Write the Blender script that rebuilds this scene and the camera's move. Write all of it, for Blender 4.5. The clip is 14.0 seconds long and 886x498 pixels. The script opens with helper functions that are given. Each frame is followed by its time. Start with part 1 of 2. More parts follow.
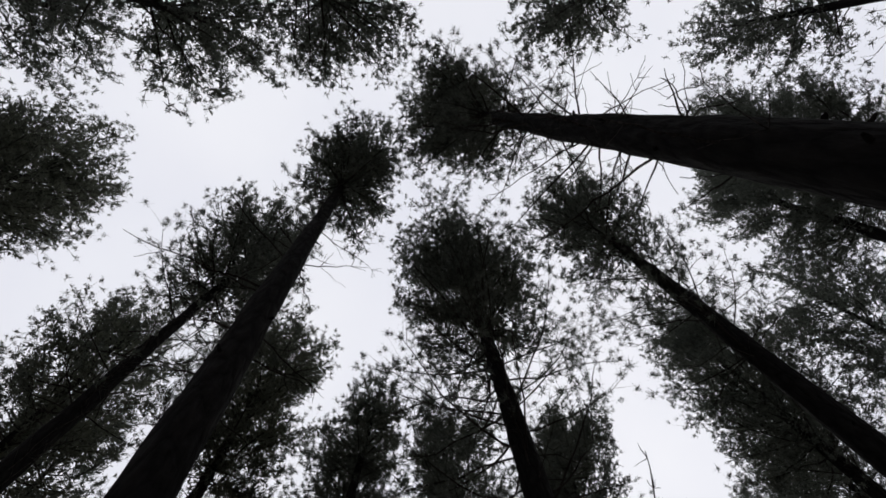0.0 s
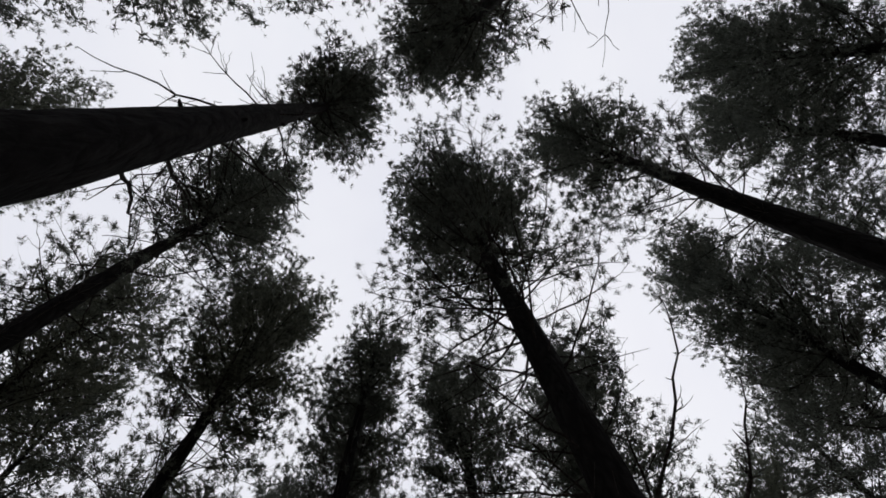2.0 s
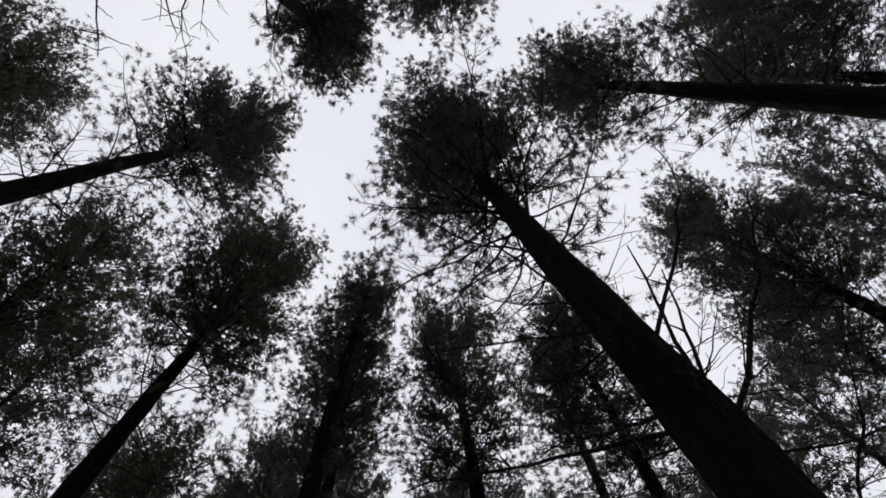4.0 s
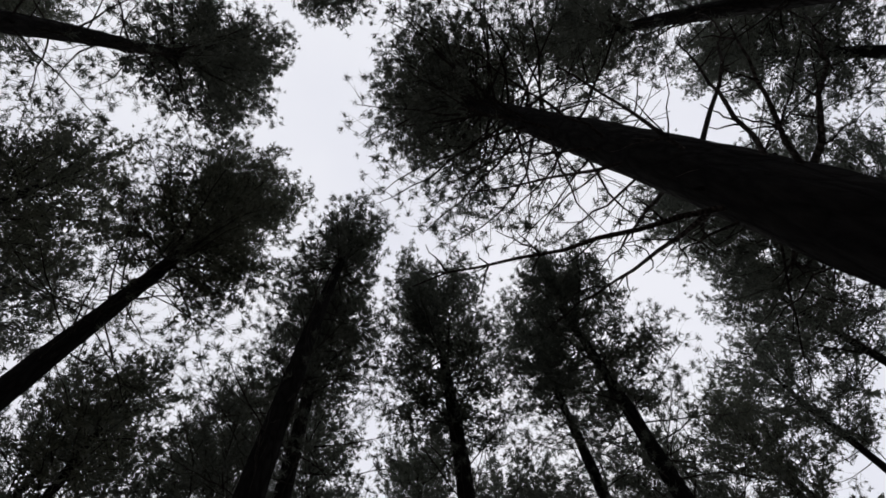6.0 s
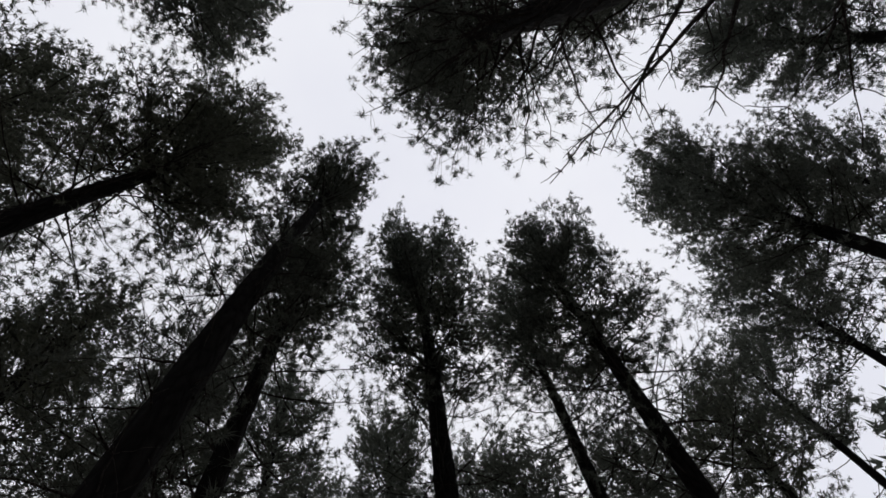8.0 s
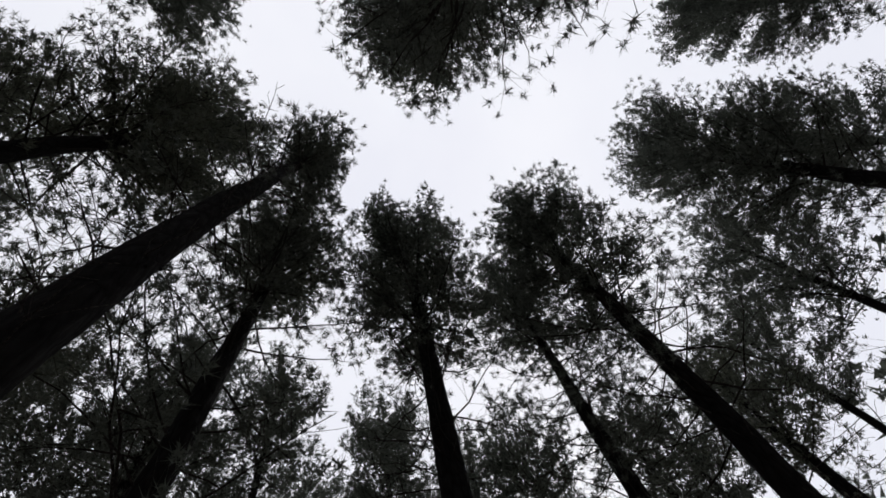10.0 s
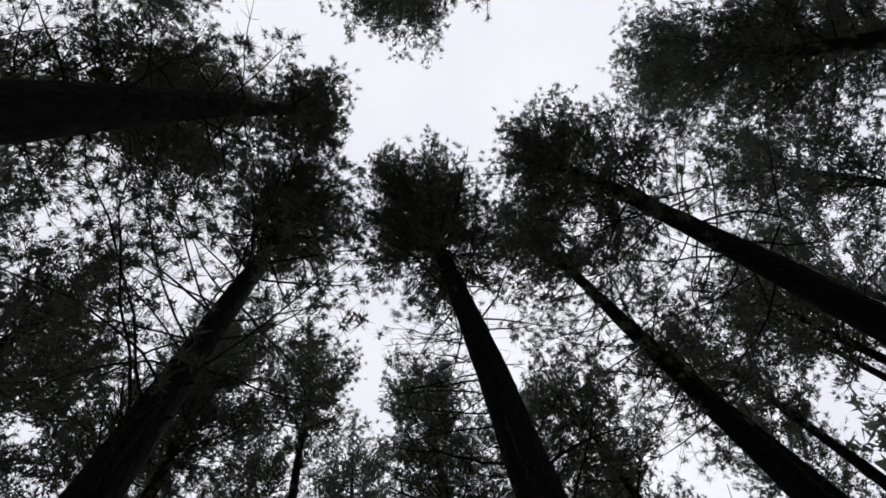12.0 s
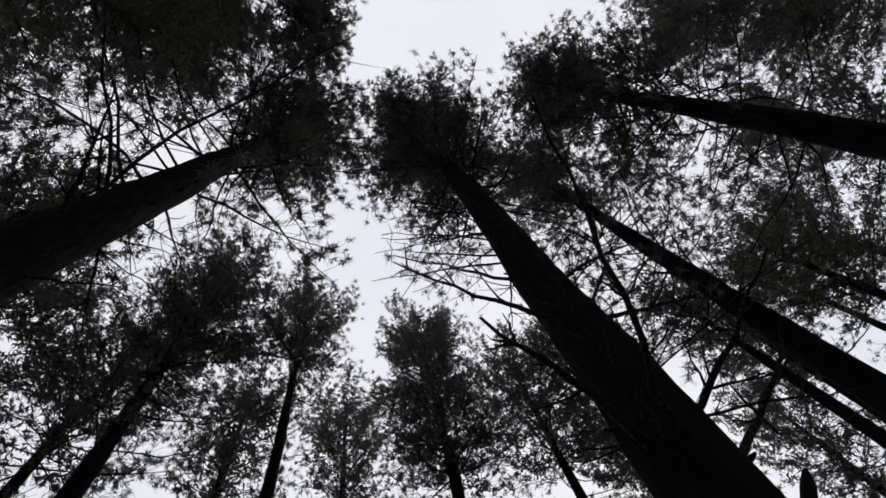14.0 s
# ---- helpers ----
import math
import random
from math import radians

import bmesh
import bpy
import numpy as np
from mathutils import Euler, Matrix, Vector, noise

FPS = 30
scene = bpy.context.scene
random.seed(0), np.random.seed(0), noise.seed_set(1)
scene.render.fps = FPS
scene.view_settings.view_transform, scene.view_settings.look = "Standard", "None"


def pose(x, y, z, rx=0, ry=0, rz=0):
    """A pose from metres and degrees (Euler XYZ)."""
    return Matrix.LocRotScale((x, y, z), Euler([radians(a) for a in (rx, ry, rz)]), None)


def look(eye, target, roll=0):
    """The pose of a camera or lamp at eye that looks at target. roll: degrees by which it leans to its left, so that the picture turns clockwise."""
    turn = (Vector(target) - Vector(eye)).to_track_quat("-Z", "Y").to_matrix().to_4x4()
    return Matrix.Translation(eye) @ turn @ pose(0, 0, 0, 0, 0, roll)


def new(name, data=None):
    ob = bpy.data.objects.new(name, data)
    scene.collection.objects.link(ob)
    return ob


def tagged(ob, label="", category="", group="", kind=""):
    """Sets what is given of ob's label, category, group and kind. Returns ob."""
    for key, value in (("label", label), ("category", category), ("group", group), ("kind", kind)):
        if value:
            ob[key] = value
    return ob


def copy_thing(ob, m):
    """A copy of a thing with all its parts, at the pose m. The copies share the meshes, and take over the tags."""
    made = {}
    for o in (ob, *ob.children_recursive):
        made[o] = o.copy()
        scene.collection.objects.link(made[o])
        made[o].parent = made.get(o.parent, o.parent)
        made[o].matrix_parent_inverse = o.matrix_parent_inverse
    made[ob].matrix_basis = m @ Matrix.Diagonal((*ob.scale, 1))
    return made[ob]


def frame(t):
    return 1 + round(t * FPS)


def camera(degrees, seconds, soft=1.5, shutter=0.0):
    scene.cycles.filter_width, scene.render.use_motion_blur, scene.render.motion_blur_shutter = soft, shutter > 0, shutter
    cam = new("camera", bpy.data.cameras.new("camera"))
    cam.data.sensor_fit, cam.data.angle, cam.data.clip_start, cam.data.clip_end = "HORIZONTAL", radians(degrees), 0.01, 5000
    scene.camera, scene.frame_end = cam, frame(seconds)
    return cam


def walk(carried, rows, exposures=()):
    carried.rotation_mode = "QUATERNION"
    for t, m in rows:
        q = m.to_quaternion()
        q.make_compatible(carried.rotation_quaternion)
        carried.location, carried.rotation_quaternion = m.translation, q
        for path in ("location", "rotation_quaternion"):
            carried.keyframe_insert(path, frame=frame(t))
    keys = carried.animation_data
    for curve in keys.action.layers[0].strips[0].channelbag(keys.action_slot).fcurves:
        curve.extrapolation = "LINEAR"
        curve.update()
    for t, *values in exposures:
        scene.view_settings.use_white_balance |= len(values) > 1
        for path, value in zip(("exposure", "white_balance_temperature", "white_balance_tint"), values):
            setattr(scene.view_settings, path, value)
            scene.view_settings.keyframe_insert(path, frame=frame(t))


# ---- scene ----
cam = camera(72.9, 14.0, soft=1.6)
PATH = [
    (0, (0.0, 0.001, 1.499), (0.113, 0.513, 3.429), -10.8),
    (0.5, (0.004, 0.441, 1.516), (0.121, 0.964, 3.443), -11.7),
    (1, (0.013, 0.87, 1.541), (0.135, 1.399, 3.466), -13.1),
    (1.5, (0.059, 1.299, 1.562), (0.179, 1.836, 3.484), -13.9),
    (2, (0.048, 1.664, 1.535), (0.171, 2.216, 3.453), -14.2),
    (2.5, (0.076, 2.043, 1.474), (0.196, 2.602, 3.391), -14.2),
    (3, (0.112, 2.392, 1.423), (0.236, 2.962, 3.336), -14.6),
    (3.5, (0.097, 2.722, 1.396), (0.226, 3.3, 3.306), -15.0),
    (4, (0.021, 3.107, 1.395), (0.165, 3.695, 3.302), -15.5),
    (4.5, (-0.081, 3.515, 1.411), (0.082, 4.11, 3.313), -16.1),
    (5, (-0.173, 3.912, 1.43), (0.009, 4.512, 3.33), -16.6),
    (5.5, (-0.223, 4.265, 1.444), (-0.025, 4.864, 3.342), -17.1),
    (6, (-0.254, 4.681, 1.467), (-0.039, 5.271, 3.366), -17.9),
    (6.5, (-0.266, 5.065, 1.46), (-0.034, 5.653, 3.358), -18.3),
    (7, (-0.222, 5.449, 1.457), (0.017, 6.03, 3.356), -18.1),
    (7.5, (-0.175, 5.879, 1.487), (0.073, 6.448, 3.388), -18.4),
    (8, (-0.129, 6.313, 1.502), (0.13, 6.867, 3.406), -18.7),
    (8.5, (-0.079, 6.728, 1.526), (0.192, 7.265, 3.433), -19.8),
    (9, (-0.021, 7.114, 1.549), (0.261, 7.628, 3.461), -22.3),
    (9.5, (0.041, 7.472, 1.568), (0.332, 7.964, 3.484), -25.4),
    (10, (0.108, 7.804, 1.58), (0.397, 8.282, 3.501), -28.2),
    (10.5, (0.176, 8.113, 1.582), (0.45, 8.59, 3.505), -29.9),
    (11, (0.252, 8.443, 1.578), (0.5, 8.928, 3.503), -30.6),
    (11.5, (0.264, 8.794, 1.514), (0.497, 9.288, 3.438), -30.0),
    (12, (0.21, 9.273, 1.504), (0.433, 9.769, 3.428), -29.4),
    (12.5, (0.155, 9.746, 1.467), (0.376, 10.246, 3.391), -28.4),
    (13, (0.081, 10.191, 1.47), (0.306, 10.691, 3.393), -28.3),
    (13.5, (0.018, 10.632, 1.506), (0.251, 11.135, 3.427), -28.1),
    (14, (0.0, 11.0, 1.531), (0.228, 11.517, 3.449), -27.3),
]
walk(cam, [(t, look(eye, target, roll)) for t, eye, target, roll in PATH],
     [(0.0, 0.0), (8.0, 0.01), (10.5, 0.1), (12.5, 0.09), (14.0, 0.02)])

# ---- overcast sky and its soft sun ----
SUN_UP, SUN_ROUND = radians(62), radians(35)
world = bpy.data.worlds.new("overcast_sky")
scene.world = world
world.use_nodes = True
wn, wl = world.node_tree.nodes, world.node_tree.links
wn.clear()
sky = wn.new("ShaderNodeTexSky")
sky.sky_type, sky.sun_disc = "NISHITA", False
sky.sun_elevation, sky.sun_rotation = SUN_UP, SUN_ROUND
clear_air = wn.new("ShaderNodeBackground")
clear_air.inputs["Strength"].default_value = 0.1
wl.new(sky.outputs[0], clear_air.inputs["Color"])
coord = wn.new("ShaderNodeTexCoord")
cloud = wn.new("ShaderNodeTexNoise")
cloud.inputs["Scale"].default_value, cloud.inputs["Detail"].default_value = 2.2, 4.0
wl.new(coord.outputs["Generated"], cloud.inputs["Vector"])
ramp = wn.new("ShaderNodeValToRGB")
ramp.color_ramp.elements[0].position, ramp.color_ramp.elements[1].position = 0.3, 0.7
ramp.color_ramp.elements[0].color = (0.78, 0.79, 0.875, 1)
ramp.color_ramp.elements[1].color = (0.90, 0.905, 0.955, 1)
wl.new(cloud.outputs["Fac"], ramp.inputs[0])
overcast = wn.new("ShaderNodeBackground")
wl.new(ramp.outputs[0], overcast.inputs["Color"])
cover = wn.new("ShaderNodeMixShader")
cover.inputs[0].default_value = 0.96
wl.new(clear_air.outputs[0], cover.inputs[1])
wl.new(overcast.outputs[0], cover.inputs[2])
wo = wn.new("ShaderNodeOutputWorld")
wl.new(cover.outputs[0], wo.inputs[0])

sun = new("sun", bpy.data.lights.new("sun", "SUN"))
sun.data.energy, sun.data.angle, sun.data.color = 0.6, radians(30), (1.0, 0.97, 0.92)
sun.matrix_world = look((0, 0, 60), (-math.sin(SUN_ROUND) * 20, -math.cos(SUN_ROUND) * 20, 60 - 20 * math.tan(SUN_UP)))


# ---- materials ----
def material(name):
    mat = bpy.data.materials.new(name)
    mat.use_nodes = True
    nodes, links = mat.node_tree.nodes, mat.node_tree.links
    return mat, nodes, links, nodes["Principled BSDF"]


def bark_material(name, deep, ridge, scale):
    mat, nodes, links, bsdf = material(name)
    tc, mp = nodes.new("ShaderNodeTexCoord"), nodes.new("ShaderNodeMapping")
    mp.inputs["Scale"].default_value = (scale, scale, scale * 0.22)
    links.new(tc.outputs["Object"], mp.inputs["Vector"])
    cell = nodes.new("ShaderNodeTexVoronoi")
    cell.feature = "DISTANCE_TO_EDGE"
    cell.inputs["Scale"].default_value = 2.2
    fine = nodes.new("ShaderNodeTexNoise")
    fine.inputs["Scale"].default_value, fine.inputs["Detail"].default_value = 6.0, 8.0
    links.new(mp.outputs[0], cell.inputs["Vector"])
    links.new(mp.outputs[0], fine.inputs["Vector"])
    mul = nodes.new("ShaderNodeMath")
    mul.operation = "MULTIPLY_ADD"
    mul.inputs[1].default_value = 1.6
    links.new(cell.outputs["Distance"], mul.inputs[0])
    links.new(fine.outputs["Fac"], mul.inputs[2])
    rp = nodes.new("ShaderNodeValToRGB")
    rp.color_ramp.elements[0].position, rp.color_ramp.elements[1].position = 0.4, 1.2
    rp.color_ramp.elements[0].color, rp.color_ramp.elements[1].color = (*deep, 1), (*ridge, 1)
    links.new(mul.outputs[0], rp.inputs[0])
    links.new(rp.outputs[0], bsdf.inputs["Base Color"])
    bsdf.inputs["Roughness"].default_value = 0.93
    bsdf.inputs["Specular IOR Level"].default_value = 0.04
    bump = nodes.new("ShaderNodeBump")
    bump.inputs["Strength"].default_value, bump.inputs["Distance"].default_value = 0.9, 0.03
    links.new(mul.outputs[0], bump.inputs["Height"])
    links.new(bump.outputs[0], bsdf.inputs["Normal"])
    return mat


def needle_material(name, dark, light):
    mat, nodes, links, bsdf = material(name)
    geo = nodes.new("ShaderNodeNewGeometry")
    tc, patch = nodes.new("ShaderNodeTexCoord"), nodes.new("ShaderNodeTexNoise")
    patch.inputs["Scale"].default_value = 0.8
    links.new(tc.outputs["Object"], patch.inputs["Vector"])
    add = nodes.new("ShaderNodeMath")
    add.operation = "MULTIPLY_ADD"
    add.inputs[1].default_value = 0.6
    links.new(geo.outputs["Random Per Island"], add.inputs[0])
    links.new(patch.outputs["Fac"], add.inputs[2])
    rp = nodes.new("ShaderNodeValToRGB")
    rp.color_ramp.elements[0].position, rp.color_ramp.elements[1].position = 0.45, 1.1
    rp.color_ramp.elements[0].color, rp.color_ramp.elements[1].color = (*dark, 1), (*light, 1)
    links.new(add.outputs[0], rp.inputs[0])
    links.new(rp.outputs[0], bsdf.inputs["Base Color"])
    bsdf.inputs["Roughness"].default_value = 0.6
    bsdf.inputs["Specular IOR Level"].default_value = 0.12
    # thin needles let some of the sky through
    glow, blend = nodes.new("ShaderNodeBsdfTranslucent"), nodes.new("ShaderNodeMixShader")
    blend.inputs[0].default_value = 0.42
    links.new(rp.outputs[0], glow.inputs["Color"])
    links.new(bsdf.outputs[0], blend.inputs[1])
    links.new(glow.outputs[0], blend.inputs[2])
    links.new(blend.outputs[0], nodes["Material Output"].inputs["Surface"])
    return mat


# trunk bark far darker than real: the backlit trunks' shade is in its colour
SHADED_BARK = bark_material("shaded_pine_bark", (0.005, 0.0046, 0.0046), (0.0125, 0.0112, 0.0106), 5.0)
TWIG = bark_material("twig_bark", (0.018, 0.016, 0.015), (0.06, 0.052, 0.047), 14.0)
NEEDLE = needle_material("needles_deep_green", (0.05, 0.057, 0.048), (0.112, 0.125, 0.102))
OLIVE = needle_material("needles_olive", (0.051, 0.057, 0.044), (0.113, 0.123, 0.092))
PALE = needle_material("needles_pale_green", (0.055, 0.064, 0.053), (0.13, 0.145, 0.118))


def litter_material():
    mat, nodes, links, bsdf = material("pine_litter")
    tc = nodes.new("ShaderNodeTexCoord")
    big, small = nodes.new("ShaderNodeTexNoise"), nodes.new("ShaderNodeTexNoise")
    big.inputs["Scale"].default_value, small.inputs["Scale"].default_value = 0.35, 22.0
    big.inputs["Detail"].default_value, small.inputs["Detail"].default_value = 5.0, 8.0
    for n in (big, small):
        links.new(tc.outputs["Object"], n.inputs["Vector"])
    mix = nodes.new("ShaderNodeMath")
    mix.operation = "MULTIPLY"
    links.new(big.outputs["Fac"], mix.inputs[0])
    links.new(small.outputs["Fac"], mix.inputs[1])
    rp = nodes.new("ShaderNodeValToRGB")
    rp.color_ramp.elements[0].position, rp.color_ramp.elements[1].position = 0.12, 0.42
    rp.color_ramp.elements[0].color, rp.color_ramp.elements[1].color = (0.03, 0.023, 0.017, 1), (0.15, 0.108, 0.074, 1)
    links.new(mix.outputs[0], rp.inputs[0])
    links.new(rp.outputs[0], bsdf.inputs["Base Color"])
    bsdf.inputs["Roughness"].default_value = 0.95
    bump = nodes.new("ShaderNodeBump")
    bump.inputs["Strength"].default_value, bump.inputs["Distance"].default_value = 0.6, 0.04
    links.new(small.outputs["Fac"], bump.inputs["Height"])
    links.new(bump.outputs[0], bsdf.inputs["Normal"])
    return mat


# ---- mesh building ----
TWIG_FACES = np.array([(k, (k + 1) % 3, 3 + (k + 1) % 3) for k in range(3)] + [(k, 3 + (k + 1) % 3, 3 + k) for k in range(3)]
                      + [(3 + k, 3 + (k + 1) % 3, 6) for k in range(3)])


def mesh_of(name, pieces, mat, smooth=True):
    """One mesh from a list of (vertices, triangles)."""
    at, vs, fs = 0, [], []
    for v, f in pieces:
        vs.append(v)
        fs.append(f + at)
        at += len(v)
    v, f = np.concatenate(vs).astype(np.float32), np.concatenate(fs).astype(np.int32)
    me = bpy.data.meshes.new(name)
    me.vertices.add(len(v))
    me.vertices.foreach_set("co", v.ravel())
    me.loops.add(3 * len(f))
    me.loops.foreach_set("vertex_index", f.ravel())
    me.polygons.add(len(f))
    me.polygons.foreach_set("loop_start", np.arange(0, 3 * len(f), 3, dtype=np.int32))
    me.polygons.foreach_set("use_smooth", np.full(len(f), smooth))
    me.update(calc_edges=True)
    me.materials.append(mat)
    return me


def part(name, pieces, mat, parent, label="", smooth=True):
    ob = new(name, mesh_of(name, pieces, mat, smooth))
    ob.parent = parent
    return tagged(ob, label)


def tube(points, radii, sides):
    """A closed tapering tube along points."""
    p, r = np.asarray(points, float), np.asarray(radii, float)
    n = len(p)
    d = np.gradient(p, axis=0)
    d /= np.linalg.norm(d, axis=1, keepdims=True) + 1e-9
    ref = np.array([0.0, 0, 1]) if abs(d[:, 2]).mean() < 0.8 else np.array([1.0, 0, 0])
    a = np.cross(d, ref)
    a /= np.linalg.norm(a, axis=1, keepdims=True) + 1e-9
    b = np.cross(d, a)
    th = np.linspace(0, 2 * np.pi, sides, endpoint=False)
    ring = np.cos(th)[None, :, None] * a[:, None] + np.sin(th)[None, :, None] * b[:, None]
    rr = r if r.ndim == 2 else r[:, None]
    v = (p[:, None] + ring * rr[..., None]).reshape(-1, 3)
    i, j = np.meshgrid(np.arange(n - 1), np.arange(sides), indexing="ij")
    q0, q1 = i * sides + j, i * sides + (j + 1) % sides
    f = np.concatenate([np.stack([q0, q1, q1 + sides], -1).reshape(-1, 3), np.stack([q0, q1 + sides, q0 + sides], -1).reshape(-1, 3)])
    v = np.concatenate([v, p[:1], p[-1:]])
    k, e = np.arange(sides), n * sides
    caps = [np.stack([(k + 1) % sides, k, np.full(sides, e)], -1)]
    caps.append(np.stack([(n - 1) * sides + k, (n - 1) * sides + (k + 1) % sides, np.full(sides, e + 1)], -1))
    return v, np.concatenate([f, *caps])


def twig(p, r):
    """A thin three-sided twig through three points, which ends in a point."""
    d = p[2] - p[0]
    a = np.cross(d, [0.3, 0.5, 0.8])
    a *= r / (np.linalg.norm(a) + 1e-9)
    b = np.cross(d, a)
    b *= r / (np.linalg.norm(b) + 1e-9)
    ring = np.stack([a, -0.5 * a + 0.87 * b, -0.5 * a - 0.87 * b])
    v = np.concatenate([p[0] + ring, p[1] + 0.75 * ring, p[2:3]])
    return v, TWIG_FACES


def tufts(rng, centres, ways, count, size, width, reach=0.5, round_off=0.12, single=0.3, heart=1.0):
    """Brush-like tufts on the last stretch of twigs, which end in centres and run along ways: bundles of needles that open
    towards their tips, and single sharp ones between them; single: the share of those; heart: how far the bundles
    reach, of the full length."""
    n = len(centres)
    ways = ways / (np.linalg.norm(ways, axis=1, keepdims=True) + 1e-9)
    d = rng.normal(size=(n, count, 3)) + ways[:, None] * 0.5
    d /= np.linalg.norm(d, axis=2, keepdims=True)
    side = np.cross(d, rng.normal(size=(n, count, 3)))
    side /= np.linalg.norm(side, axis=2, keepdims=True) + 1e-9
    big = rng.uniform(0.65, 1.3, (n, 1, 1))
    sharp = rng.uniform(size=(n, count, 1)) < single
    ln = size * big * rng.uniform(0.5, 1.05, (n, count, 1)) * np.where(sharp, 1, heart)
    root = centres[:, None] - ways[:, None] * size * reach * rng.uniform(-0.4, 1, (n, count, 1)) + rng.normal(size=(n, count, 3)) * size * round_off
    tip = root + d * ln
    wide = side * width * big * rng.uniform(0.6, 1.35, (n, count, 1))
    open_end, point = np.where(sharp, root, tip), np.where(sharp, tip + d * 0.15 * size, root)
    wide = np.where(sharp, wide * 0.5, wide / math.sqrt(heart))
    v = np.stack([open_end + wide, open_end - wide - np.where(sharp, 0, 0.25) * d * ln, point], 2).reshape(-1, 3)
    return v, np.arange(n * count * 3).reshape(-1, 3)


def curve_of(rng, start, az, el, length, bend, n=7, wobble=0.05, drift=0.07):
    """A limb's centre line: it leaves at el degrees and bends up (or down) by bend degrees on its way."""
    s = np.linspace(0, 1, n)
    e = np.radians(el + bend * s)
    a = np.radians(az) + np.cumsum(rng.normal(size=n)) * drift
    step = np.stack([np.cos(a) * np.cos(e), np.sin(a) * np.cos(e), np.sin(e)], 1) * length / (n - 1)
    p = np.asarray(start, float) + np.concatenate([[[0, 0, 0]], np.cumsum(step[:-1], 0)])
    p[1:] += rng.normal(size=(n - 1, 3)) * wobble * length / n
    return p


def along(p, s):
    k = np.clip(s, 0, 1) * (len(p) - 1)
    i = min(int(k), len(p) - 2)
    d = p[i + 1] - p[i]
    return p[i] + d * (k - i), d / (np.linalg.norm(d) + 1e-9)


def live_branch(rng, start, az, el, length, thick, spec, gap, twig_rate, core, bend=None):
    """Wood and needles of one living branch; core: whether old, thick foliage fills it towards the trunk."""
    main = curve_of(rng, start, az, el, length, (spec["bend"] if bend is None else bend) + rng.uniform(-15, 15) + (0 if core else 14), 8,
                    drift=0.07 if core else 0.13)
    wood = [tube(main, np.linspace(thick, thick * 0.22, len(main)), 4)]
    centres, ways, outer = [], [], []
    bare = spec["bare"]
    lines = [(main, max(bare, 0.45))]
    for k in range(max(3, int(length * twig_rate))):
        s = rng.uniform(bare, 0.97)
        q, d = along(main, s)
        turn = rng.choice([-1, 1]) * rng.uniform(30, 75)
        tl = length * rng.uniform(0.18, 0.42) * (1.15 - 0.6 * s) + 0.12
        ta = np.degrees(np.arctan2(d[1], d[0])) + turn
        tp = curve_of(rng, q, ta, np.degrees(np.arcsin(np.clip(d[2], -1, 1))) + rng.uniform(-25, 35), tl, rng.uniform(0, 35), 3)
        wood.append(twig(tp, max(0.0035, thick * 0.2)))
        lines.append((tp, 0.4))
    for p, s0 in lines:
        ln = np.linalg.norm(np.diff(p, axis=0), axis=1).sum()
        m = max(1, int(ln * (1 - s0) / gap + 0.35))
        for s in np.linspace(1.0, s0, m):
            q, d = along(p, s)
            centres.append(q + rng.normal(size=3) * 0.05)
            ways.append(d + np.array([0, 0, 0.25]))
            outer.append(s == 1.0 or not core)
    centres, ways, outer = np.array(centres), np.array(ways), np.array(outer)
    v, f = tufts(rng, centres[outer], ways[outer], spec["fine"], spec["size"], spec["fine_width"], 0.5, 0.09, 0.72, 0.55)
    if core:
        inner = ~outer
        w, g = tufts(rng, centres[inner], ways[inner], spec["needles"], spec["size"], spec["width"])
        v, f = np.concatenate([v, w]), np.concatenate([f, g + len(v)])
        some = [along(main, s) for s in np.arange(0.12, 0.68, spec["core"] / length)]
        q = np.array([a for a, _ in some]) + rng.normal(size=(len(some), 3)) * 0.09
        w, g = tufts(rng, q, np.array([d for _, d in some]), 10, spec["core_size"], spec["core_width"], 0.6, 0.3)
        v, f = np.concatenate([v, w]), np.concatenate([f, g + len(v)])
    return wood, (v, f)


def dead_limb(rng, start, az, el, length, thick, bend=None):
    """A bare limb that carries whorls of fine curved twigs."""
    p = curve_of(rng, start, az, el, length, rng.uniform(-35, 40) if bend is None else bend, 10, 0.07, 0.06 if bend is None else 0.025)
    wood = [tube(p, np.linspace(thick, thick * 0.22, len(p)), 6)]
    s = rng.uniform(0.2, 0.45)
    while s < 0.97:
        q, d = along(p, s)
        side = np.cross(d, [0, 0, 1.0])
        side /= np.linalg.norm(side) + 1e-9
        up = np.cross(side, d)
        roll = rng.uniform(0, 6.28)
        for k in range(int(rng.integers(1, 5))):
            a, w = roll + k * rng.uniform(1.2, 2.2), math.tan(radians(rng.uniform(35, 68)))
            e = d + (side * math.cos(a) + up * math.sin(a)) * w
            e /= np.linalg.norm(e)
            tp = curve_of(rng, q, np.degrees(np.arctan2(e[1], e[0])), np.degrees(np.arcsin(e[2])),
                          (0.18 + 0.42 * (1 - s)) * min(1.0, 0.5 + 0.4 * length) * rng.uniform(0.5, 1.2), rng.uniform(-30, 60), 6, 0.12)
            wood.append(tube(tp, np.linspace(max(0.003, thick * 0.32), 0.0022, 6), 4))
        s += rng.uniform(0.24, 0.45) / length
    return wood


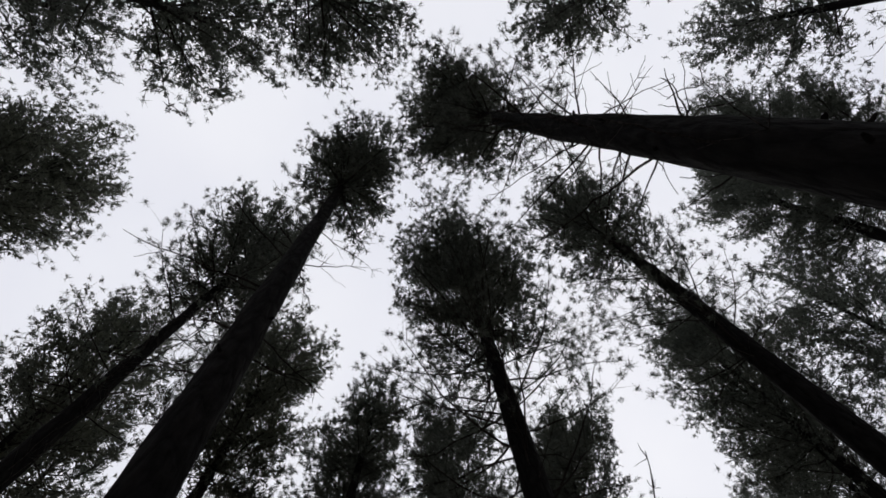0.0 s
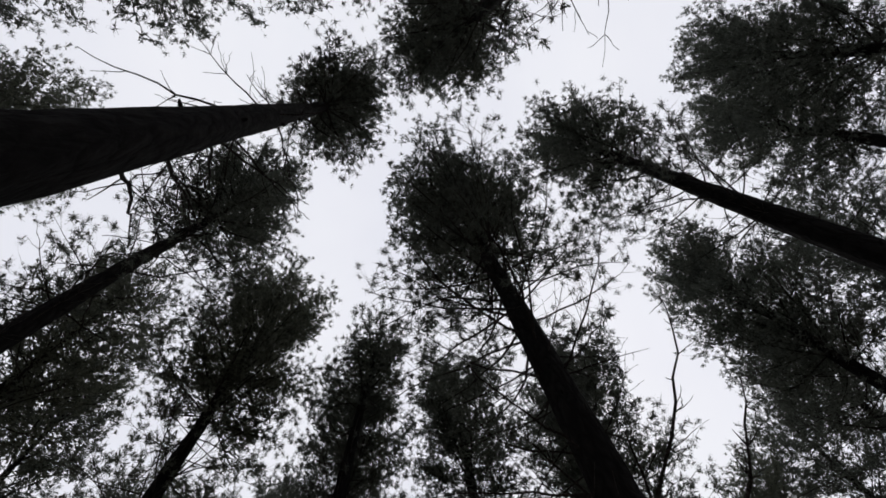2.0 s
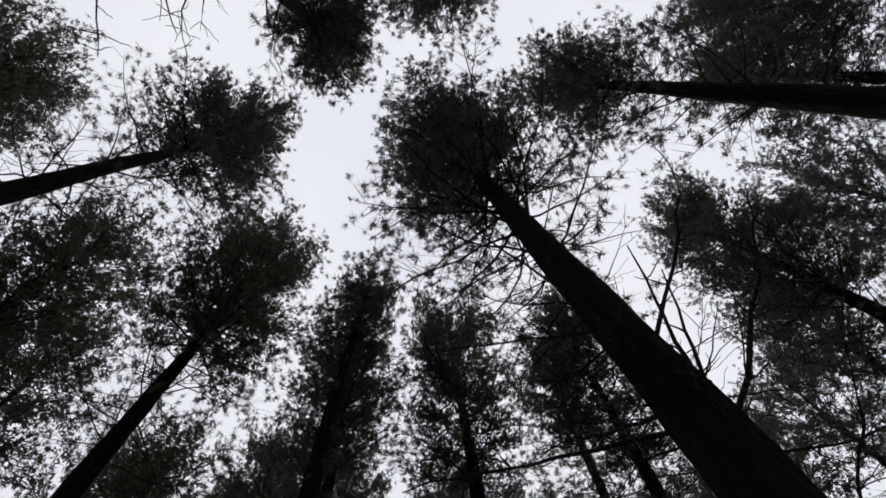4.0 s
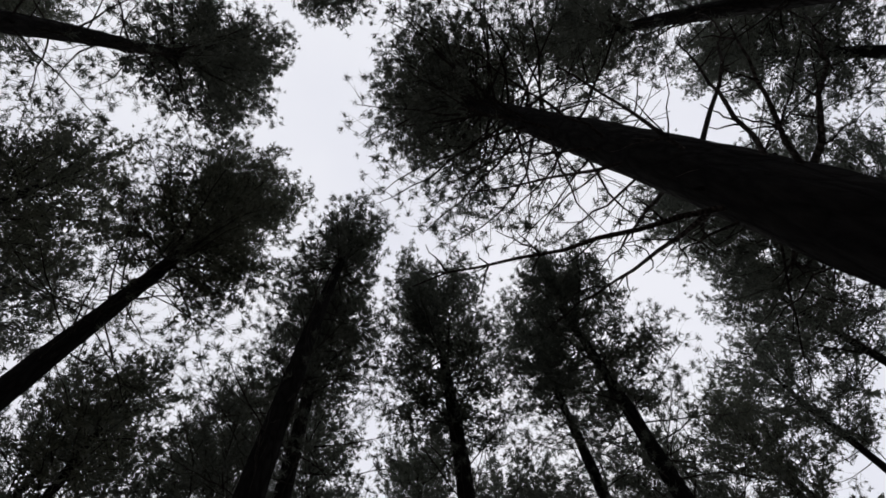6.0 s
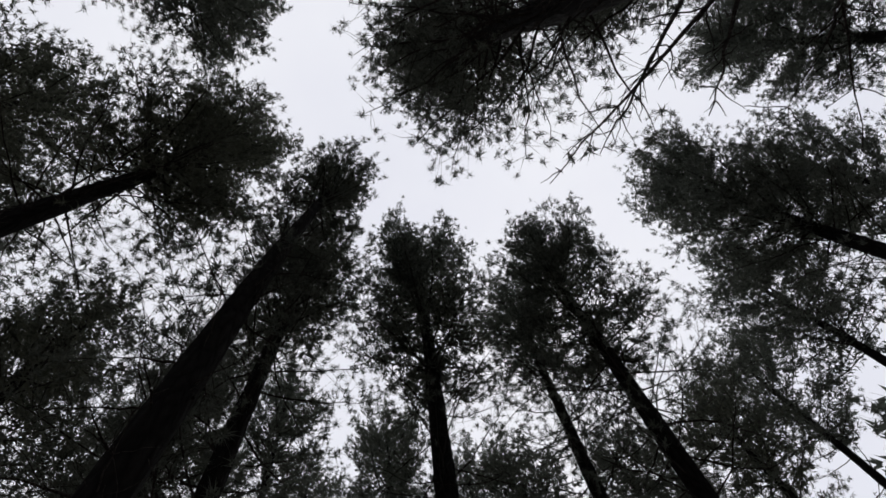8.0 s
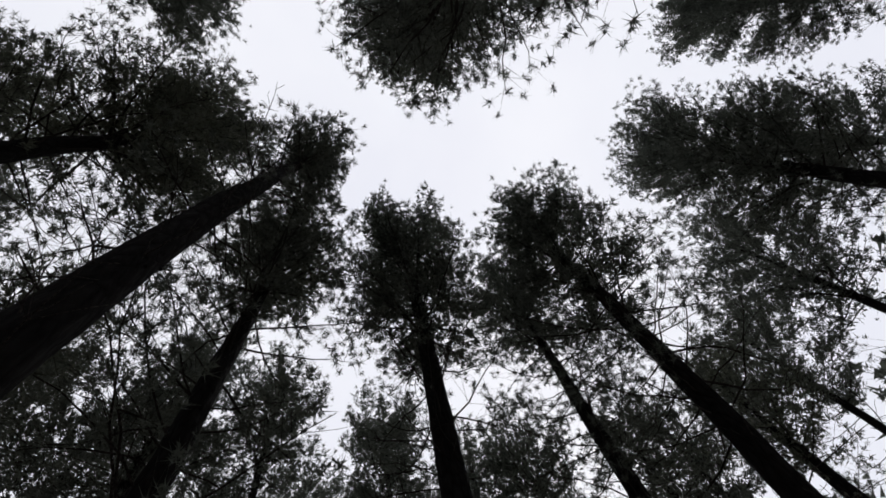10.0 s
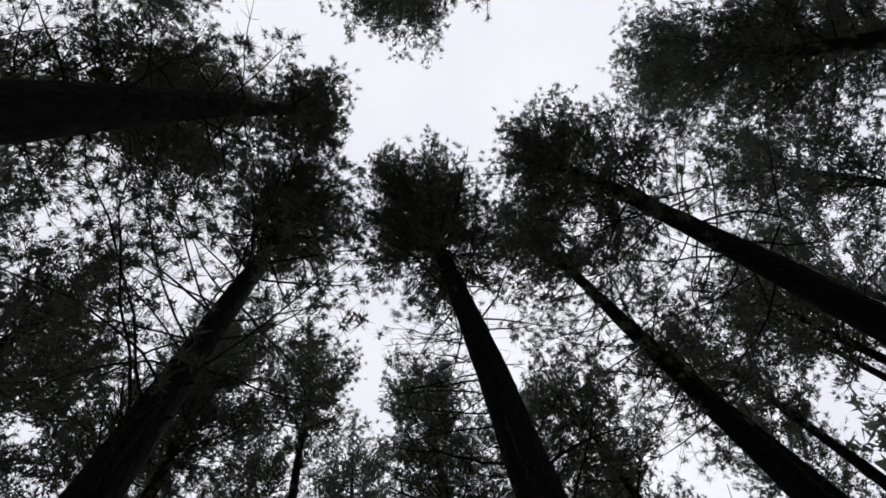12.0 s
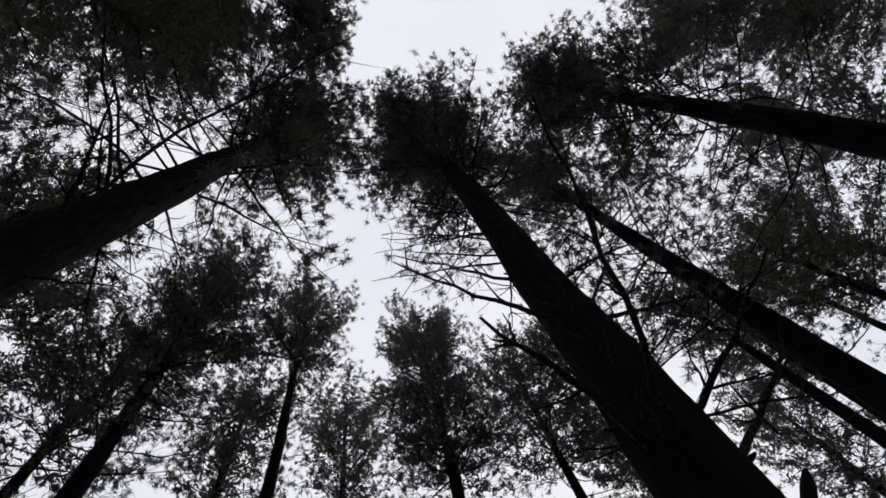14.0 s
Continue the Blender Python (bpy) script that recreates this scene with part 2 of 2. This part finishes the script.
def pine(label, x, y, lean, top, girth, low, reach, seed, shift=(0, 0), dense=None, skirt=1.0, spec=None, dead=(), live=(), thin=14,
         kind="deep", split=True, curve=(0, 0), broken=()):
    """One pine. low: the height of its lowest green branch; dense: where the full crown begins; reach: the full crown's half width;
    skirt: how far the loose lower branches go, of that; curve: how far the trunk bends out of a straight line; shift: how far the
    crown leans out of the trunk; dead and live: single limbs (height, azimuth, rise, length, radius); broken: stumps of limbs, given
    the same way; thin: dead twigs besides; split: False for a plainer tree further off, None for one whose branches nobody sees
    singly."""
    rng = np.random.default_rng(seed)
    s = dict(bend=20, bare=0.25, twigs=7.8, gap=0.17, needles=12, fine=34, fine_width=0.0104, size=0.135, width=0.02, spread=(0.6, 1.08), whorl=0.5, per=5.6, loose=3.0, flat=0.45,
             core=0.1, core_size=0.2, core_width=0.03)
    if not split:
        s.update(needles=12, fine=18, fine_width=0.018, size=0.15, width=0.03, spread=(0.74, 1.04), gap=0.22, twigs=6.0, whorl=0.6, per=4.8, loose=1.7, core=0.16, core_size=0.24, core_width=0.034)
    s.update(spec or {})
    dense = low + 0.4 * (top - low) if dense is None else dense
    needle = {"deep": NEEDLE, "olive": OLIVE, "pale": PALE}[kind]
    tree = new("pine_tree")
    tree.location = (x, y, 0)
    tagged(tree, label, "tree", "pine trees of the stand")

    z = np.concatenate([[-0.3, 0.0, 0.15, 0.35], np.arange(0.7, top, 0.3 if split else 0.6 if split is False else 1.5), [top]])
    sway = np.cumsum(rng.normal(size=(len(z), 2)), 0) * 0.004
    sway -= np.outer(np.linspace(0, 1, len(z)), sway[-1])
    axis = np.stack([lean[0] * z + sway[:, 0], lean[1] * z + sway[:, 1], z], 1)
    axis[:, :2] += np.outer(z / 20 * (z / 20 - 1) * 4, curve)
    u = np.clip(z / top, 0, 1)
    rad = girth * (1 - 0.86 * u**2.2) * (1 + 0.3 * np.exp(-np.clip(z, 0, None) / 0.35)) + 0.012
    sides = 22 if split else 12 if split is False else 8
    th = np.linspace(0, 2 * np.pi, sides, endpoint=False)
    rough = np.ones((len(z), sides))
    for k in range(7):
        m, w = int(rng.integers(2, 9)), rng.uniform(0.5, 3.0)
        rough += 0.012 * np.sin(m * th[None] + w * z[:, None] + rng.uniform(0, 6.28))
    rough += rng.normal(size=rough.shape) * 0.02
    part("trunk", [tube(axis, rad[:, None] * rough, sides)], SHADED_BARK, tree)

    def on_axis(h):
        return np.array([np.interp(h, z, axis[:, 0]), np.interp(h, z, axis[:, 1]), h])

    crown, h = [], low

    def grow(hh, az, el, ln, thick, gap, rate, core, bend=None):
        wood, leaf = live_branch(rng, on_axis(hh), az, el, ln, thick, s, gap, rate, core, bend)
        if split is None:
            crown.append((wood, leaf))
        else:
            part("needles", [leaf], needle, part("branch", wood, TWIG, tree), smooth=False)

    while h < top - 0.12:
        full = h >= dense
        v = (h - dense) / (top - dense) if full else (h - low) / (dense - low) - 1
        round_top = math.sqrt(max(0.05, 1 - max(0, (v - s["flat"]) / (1 - s["flat"])) ** 2))
        prof = reach * (round_top if full else skirt * (1 + 0.15 * v))
        count = int((s["per"] if full else s["loose"]) + rng.uniform(0, 1))
        turn = rng.uniform(0, 360)
        for k in range(count):
            az = turn + 360 * k / count + rng.uniform(-28, 28)
            way = np.array([math.cos(radians(az)), math.sin(radians(az))])
            ln = prof * rng.uniform(*s["spread"]) + float(way @ np.array(shift))
            if ln < 0.2:
                continue
            el = (14 + 40 * max(0, v) if full else 6) + rng.uniform(-14, 14)
            hh = min(top, h + rng.uniform(-0.15, 0.15))
            thick = 0.009 + 0.009 * ln * (1 - 0.5 * v) if full else 0.007 + 0.006 * ln
            far_out = ln / max(0.55, math.cos(radians(el + 8)))
            grow(hh, az, el, far_out, thick, s["gap"] * (1 if full else 2.0), s["twigs"] * (1 if full else 0.85), full)
        h += s["whorl"] * rng.uniform(0.75, 1.25) * (1 if full else 1.25)
    for hh, az, el, ln, r in live:
        grow(hh, az, el, ln, r, s["gap"] * 1.5, s["twigs"] * 0.85, False, -40)
    # the leader's own needles
    lead = on_axis(top)[None] - np.linspace(0, 0.8, 6)[:, None] * np.array([0, 0, 1])
    leaf = tufts(rng, lead, np.tile([0, 0, 1.0], (6, 1)), s["needles"], s["size"], s["width"])
    if split is not None:
        part("needles", [leaf], needle, tree, smooth=False)
    else:
        part("branch", [w for wood, _ in crown for w in wood], TWIG, tree)
        part("needles", [leaf] + [lf for _, lf in crown], needle, tree, smooth=False)

    for hh, az, el, ln, r, *bend in dead:
        part("dead_branch", dead_limb(rng, on_axis(hh), az, el, ln, r, *bend), TWIG, tree)
    for k in range(thin):
        hh = rng.uniform(max(3.2, low - 6.5), low + 0.8)
        ln = rng.uniform(0.35, 1.0) * (0.5 + 0.5 * reach)
        part("dead_branch", dead_limb(rng, on_axis(hh), rng.uniform(0, 360), rng.uniform(-10, 55), ln, rng.uniform(0.006, 0.013)), TWIG, tree)
    for hh, az, el, ln, r in broken:
        w = np.array([math.cos(radians(az)) * math.cos(radians(el)), math.sin(radians(az)) * math.cos(radians(el)), math.sin(radians(el))])
        u = np.array([0, 0.3, 0.5, 0.7, 0.86, 0.95, 1.0])
        line = on_axis(hh) + np.outer(u * ln, w) + rng.normal(size=(7, 3)) * 0.006
        ring = np.outer(r * np.array([1.15, 1, 0.93, 0.9, 0.72, 0.4, 0.08]), np.ones(9)) * rng.uniform(0.85, 1.12, (7, 9))
        part("broken_branch", [tube(line, ring, 9)], SHADED_BARK, tree, "thick dead limb snapped off short")
    for k in range(8 if split else 0):
        hh, az = rng.uniform(2.2, low), rng.uniform(0, 360)
        p = on_axis(hh)
        r = float(np.interp(hh, z, rad))
        w = np.array([math.cos(radians(az)), math.sin(radians(az)), 0.25])
        part("branch_stub", [tube([p + w * r * 0.7, p + w * (r + 0.02), p + w * (r + rng.uniform(0.02, 0.07))], [0.02, 0.015, 0.007], 6)], SHADED_BARK, tree)
    return tree


# ---- the forest floor ----
def forest_floor():
    n = 80
    g = np.linspace(-1, 1, n)
    g = np.sign(g) * np.abs(g) ** 2.2 * 700
    gx, gy = np.meshgrid(g, g + 8, indexing="ij")
    far = np.clip(np.hypot(gx, gy - 8) / 40 - 0.8, 0, 1)
    gz = far * (0.6 * np.sin(gx * 0.05 + 1) + 0.6 * np.sin(gy * 0.043))
    v = np.stack([gx, gy, gz], -1).reshape(-1, 3)
    i, j = np.meshgrid(np.arange(n - 1), np.arange(n - 1), indexing="ij")
    a = (i * n + j).ravel()
    f = np.concatenate([np.stack([a, a + n, a + n + 1], 1), np.stack([a, a + n + 1, a + 1], 1)])
    ob = new("ground", mesh_of("ground", [(v, f)], litter_material()))
    return tagged(ob, "brown forest floor of fallen needles", "ground", kind="structure")


forest_floor()

# ---- the pines beside the path ----
TALL = "tall dark pine with a bare trunk and a high green crown"
SLIM = "slim pine with a narrow tufted crown on the forest floor"
pine("leaning pine with a thick dark trunk beside the path", -1.063, 1.744, (-0.031, 0.027), 20.8, 0.136, 12.4, 1.6, 11, curve=(0.061, -0.098), dense=14.5, skirt=0.6,
     dead=((7.3, -155, -8, 1.5, 0.014, 0), (8.35, -132, 10, 1.1, 0.012), (4.4, 135, 58, 2.6, 0.016, -6), (4.8, 115, 63, 2.0, 0.016, -6),
           (5.9, 130, 63, 2.6, 0.015, -6), (6.8, 119, 45, 1.2, 0.01, -6), (6.3, 59, 20, 1.0, 0.01, 0), (8.6, 100, 60, 2.6, 0.013, -10),
           (5.6, 135, 5, 0.8, 0.009, 0), (5.3, 165, 40, 1.1, 0.009, 0), (5.8, 54, 30, 1.1, 0.01)), thin=14)
pine(TALL, 1.833, 0.087, (-0.018, 0.028), 21.5, 0.15, 9.5, 1.8, 12, shift=(-0.35, 0), curve=(0, -0.032), dense=14.0, skirt=0.8,
     dead=((5.2, -109, 12, 0.5, 0.012), (4.55, -168, 10, 0.5, 0.012), (6.1, 91, 10, 0.7, 0.012), (7.0, 81, 10, 0.8, 0.012),
           (5.4, 119, 50, 1.7, 0.013, -6), (6.9, 130, -8, 1.3, 0.012, 0),
           (6.5, 50, 55, 1.3, 0.011, 0), (8.5, 66, 10, 1.0, 0.012), (8.3, -132, 10, 0.8, 0.012), (7.6, -95, 30, 1.2, 0.012)), thin=24)
pine("stout pine with heavy dead limbs and a wide crown", 1.8, 5.22, (0, 0.025), 21.5, 0.205, 8.2, 2.4, 13, shift=(-0.3, 0), curve=(-0.05, 0.09), dense=14.4, skirt=1.2, spec=dict(loose=4.6),
     dead=((5.3, -52, 38, 2.9, 0.022, 40), (4.25, -44, 38, 2.3, 0.024, 25), (4.3, -90, 55, 1.6, 0.022, 10), (4.1, -100, 35, 1.2, 0.022, 15),
           (8.4, -15, 36, 2.4, 0.015, 45), (5.5, 70, 55, 3.0, 0.021, 0), (4.5, 155, 14, 2.1, 0.022, 0), (4.7, 100, 49, 2.9, 0.021, 0),
           (5.1, 45, 50, 2.4, 0.022, 0), (4.2, 25, 50, 1.6, 0.026, 0), (6.0, 160, 29, 1.9, 0.018, 0), (5.8, 130, 25, 1.2, 0.015, 0),
           (6.5, -152, 25, 1.8, 0.018), (6.6, 166, 20, 1.5, 0.014), (5.1, -138, 35, 1.4, 0.02), (4.4, 130, 25, 0.6, 0.016),
           (4.2, 84, 10, 0.4, 0.024), (6.4, 140, 10, 1.4, 0.011), (7.1, 120, 5, 1.5, 0.011), (7.6, 160, 0, 1.5, 0.01),
           (8.2, 100, 0, 1.4, 0.01), (8.8, 135, -5, 1.4, 0.01), (8.3, -2, 10, 1.4, 0.014)), thin=18)
pine(TALL, 4.854, 3.505, (0.03, 0.014), 21.8, 0.17, 9.5, 1.75, 14, shift=(-0.3, -0.1), curve=(0.027, 0.061), dense=16.0, skirt=0.9, spec=dict(loose=4.2), thin=26)
pine(TALL, -4.544, 4.035, (-0.004, 0.051), 21.0, 0.135, 9.2, 2.0, 15, curve=(-0.03, 0.02), dense=14.8, skirt=1.0, thin=18, spec=dict(loose=2.8))
pine(TALL, -5.194, 8.704, (0.04, 0.02), 21.5, 0.175, 10.0, 2.25, 16, curve=(0.011, 0.023), dense=13.5, skirt=1.0, kind="olive", thin=16, spec=dict(per=6.4, loose=4.4))
pine("leaning pine with a small round green crown", -1.788, 9.23, (0.047, 0.017), 18.6, 0.165, 8.0, 1.25, 17, curve=(0.088, 0.177), dense=14.6, skirt=1.05, spec=dict(loose=2.8),
     dead=((6.7, 178, 10, 1.0, 0.016), (5.7, -94, 10, 0.7, 0.014), (5.2, -126, 10, 0.5, 0.014), (6.2, -36, 10, 0.6, 0.012),
           (10.3, -80, 15, 1.6, 0.012)), thin=20)
pine("pine with a wide low crown of drooping tufts", -2.099, 11.705, (0.023, 0.002), 19.0, 0.175, 7.6, 1.9, 18, curve=(-0.081, -0.034), dense=13.0, skirt=1.3, spec=dict(size=0.15, fine=40, loose=2.0, gap=0.22),
     dead=((5.2, -57, 10, 1.0, 0.022), (5.9, -84, 10, 0.7, 0.018), (4.8, -11, 10, 0.4, 0.016),
           (5.95, 110, 10, 0.9, 0.016), (7.2, 97, 10, 0.9, 0.016)),
     live=((5.3, -62, 42, 2.6, 0.018), (5.9, -84, 40, 3.0, 0.018), (6.4, -112, 38, 3.4, 0.018), (6.9, -140, 36, 3.5, 0.018),
           (7.4, 178, 34, 3.4, 0.017), (7.8, -125, 34, 3.3, 0.017), (8.2, 160, 30, 3.1, 0.016), (8.7, -98, 32, 3.2, 0.016),
           (9.2, -155, 28, 3.2, 0.016), (9.6, -70, 30, 2.8, 0.015), (10.2, -128, 26, 3.0, 0.015)), thin=14)
pine("stout pine with thick broken lower limbs", 1.22, 12.8, (0.02, -0.025), 21.2, 0.205, 9.6, 2.1, 19, curve=(-0.09, -0.04), dense=12.8, skirt=0.95, spec=dict(loose=3.6),
     dead=((6.25, -166, 10, 1.3, 0.02), (5.4, -10, -8, 0.9, 0.026, 10), (3.7, -105, 20, 1.9, 0.024, 12), (6.1, -25, 12, 1.0, 0.022),
           (3.9, -55, 12, 1.1, 0.026, 8), (3.5, -10, 45, 1.6, 0.03, 0), (5.3, -160, 10, 1.4, 0.024, 0), (5.3, -14, 57, 1.4, 0.02, 0),
           (3.7, -145, 25, 1.2, 0.034, 0),
           (7.4, 94, 10, 1.0, 0.016), (7.3, 170, 5, 1.3, 0.014), (8.0, 185, 0, 1.4, 0.014), (8.8, 160, 0, 1.3, 0.012), (9.3, 176, -5, 1.3, 0.011),
           (7.8, 150, 0, 1.2, 0.012), (8.4, 200, 5, 1.2, 0.012), (7.0, 175, 15, 1.5, 0.014, -30),
           (7.6, 190, 12, 1.4, 0.013, -30), (8.2, 172, 10, 1.5, 0.012, -30), (9.0, 195, 5, 1.3, 0.011, -30)), thin=16,
     broken=((2.9, -10, 56, 0.84, 0.042),))
pine(TALL, 4.847, 14.321, (0.017, -0.028), 21.2, 0.18, 9.0, 1.7, 20, curve=(-0.004, -0.031), dense=15.8, skirt=1.35, thin=18, spec=dict(loose=4.8))
pine(TALL, 4.881, 12.103, (0.003, -0.056), 19.2, 0.175, 8.0, 1.9, 21, shift=(0.45, 0.1), curve=(-0.082, 0.077), dense=12.6, skirt=1.3, thin=16, spec=dict(loose=5.0))
pine(TALL, -4.79, 16.68, (-0.005, 0), 20.6, 0.185, 10.0, 2.1, 22, dense=14.2, skirt=1.15, thin=16, spec=dict(loose=3.8))
pine(SLIM, -2.15, 18.0, (-0.008, 0), 21.2, 0.14, 12.5, 1.7, 23, dense=16.2, thin=8)
pine(SLIM, 1.3, 19.3, (0.002, 0), 21.2, 0.16, 9.5, 1.9, 24, dense=12.5, kind="pale", thin=8)
pine(TALL, 14.0, 3.7, (0, 0), 27.5, 0.26, 13.5, 2.1, 25, dense=18.8, skirt=0.9, thin=10, spec=dict(spread=(0.78, 1.04), loose=4.0))
pine(TALL, 12.6, 1.0, (0, 0.01), 25.5, 0.25, 13.5, 2.35, 26, dense=17.0, thin=8, spec=dict(spread=(0.78, 1.04), loose=4.0))
pine(TALL, 11.18, 8.53, (-0.004, 0.02), 23.0, 0.22, 11.5, 2.4, 27, dense=14.5, thin=8, spec=dict(spread=(0.78, 1.04), loose=4.0))
# ---- the pines further off ----
FAR = "pine with a full green crown further off in the stand"
far = dict(split=False, thin=5)
pine(FAR, -11.9, 3, (0, 0), 22.5, 0.200, 11, 2.55, 31, kind="olive", spec=dict(per=8, loose=4, whorl=0.5), **far)
pine(FAR, -5.6, -1.6, (0, 0), 20.5, 0.176, 12, 2.4, 32, **far)
pine(FAR, -9.6, -1.8, (0, 0), 20, 0.176, 11, 2.25, 33, **far)
pine(FAR, -2, -1.9, (0, 0), 20, 0.176, 12, 2.2, 34, **far)
pine(FAR, 4.1, -2.3, (0, 0), 20.5, 0.176, 12.5, 1.75, 35, **far)
pine(FAR, 1.1, -4.4, (0, 0), 20, 0.176, 12.5, 1.65, 36, **far)
pine(FAR, 10.5, -2.4, (0, 0), 22, 0.192, 12.5, 2.05, 37, **far)
pine(FAR, 17.8, 8.1, (0, 0), 26, 0.22, 12, 3.0, 43, spec=dict(loose=3), **far)
pine(FAR, 15.5, 12.8, (0, 0), 24, 0.208, 12, 2.55, 38, spec=dict(per=5.2), **far)
pine(FAR, 17, 17, (0, 0), 24.5, 0.208, 13, 2.55, 39, spec=dict(per=5.2), **far)
pine(FAR, -9.4, 8.4, (0, 0), 20.8, 0.184, 9, 2.35, 40, kind="olive", spec=dict(per=6.2), **far)
pine(FAR, -6.4, 12.9, (0, 0), 15.8, 0.160, 8.0, 1.7, 41, kind="olive", **far)
pine(FAR, 15.2, 18.6, (0, 0), 24, 0.160, 15, 1.45, 42, kind="pale", **far)
pine(FAR, -1.5, 22.6, (0, 0), 22.5, 0.160, 12, 1.9, 44, **far)
pine(FAR, 4.4, 20.4, (0, 0), 20.6, 0.160, 10, 1.9, 45, **far)
pine(FAR, 11.2, 18.6, (0, 0), 20, 0.192, 10.5, 1.95, 46, **far)
pine(FAR, -4.4, 20.6, (0, 0), 20, 0.176, 10, 1.85, 47, **far)
pine(FAR, 12.4, 16.4, (0, 0), 19.5, 0.18, 10.5, 1.9, 48, kind="olive", **far)
pine(FAR, 8.1, 16.9, (0, 0), 17.0, 0.15, 10.5, 1.4, 54, **far)
pine(FAR, -9.2, 15.6, (0, 0), 19, 0.184, 9.5, 2.6, 49, spec=dict(loose=3), **far)
pine(FAR, -7.4, 18.2, (0, 0), 19, 0.176, 9.5, 2.5, 50, **far)
pine(FAR, -10.8, 11.6, (0, 0), 19, 0.176, 9.5, 2.5, 51, spec=dict(loose=3), **far)
pine(FAR, 5.6, 18.6, (0, 0), 18.3, 0.15, 9.0, 1.85, 55, **far)
pine(FAR, 7.4, 22.4, (0, 0), 19.5, 0.176, 10, 1.85, 52, **far)
pine(FAR, 13.8, 22.6, (0, 0), 20, 0.176, 10, 2.05, 53, **far)


# ---- coarse pines added on all sides, out of view, to block low sky light ----
def shade_wood():
    first = pine("coarse pine added out of view round the stand to block low sky light", 34, -8, (0, 0), 21.0, 0.2, 7.0, 2.6, 61, split=None, thin=0,
                 spec=dict(needles=5, fine=5, fine_width=0.2, size=0.6, width=0.2, gap=0.7, twigs=0.5, per=4, loose=3, whorl=1.5, core=0.6, core_size=0.7, core_width=0.25))
    rng = np.random.default_rng(62)
    spots = [(34.0, -8.0)]
    while len(spots) < 110:
        a, r = rng.uniform(0, 2 * math.pi), 18 + 26 * rng.uniform(0, 1)
        x, y = r * math.cos(a), 9 + 1.1 * r * math.sin(a)
        if min(math.hypot(x - p, y - q) for p, q in spots) < 3.6 or (abs(x) < 19.5 and -8.5 < y < 31):
            continue
        spots.append((x, y))
        size = rng.uniform(0.85, 1.15)
        copy_thing(first, pose(x, y, 0, 0, 0, rng.uniform(0, 360)) @ Matrix.Diagonal((size, size, size, 1)))


shade_wood()
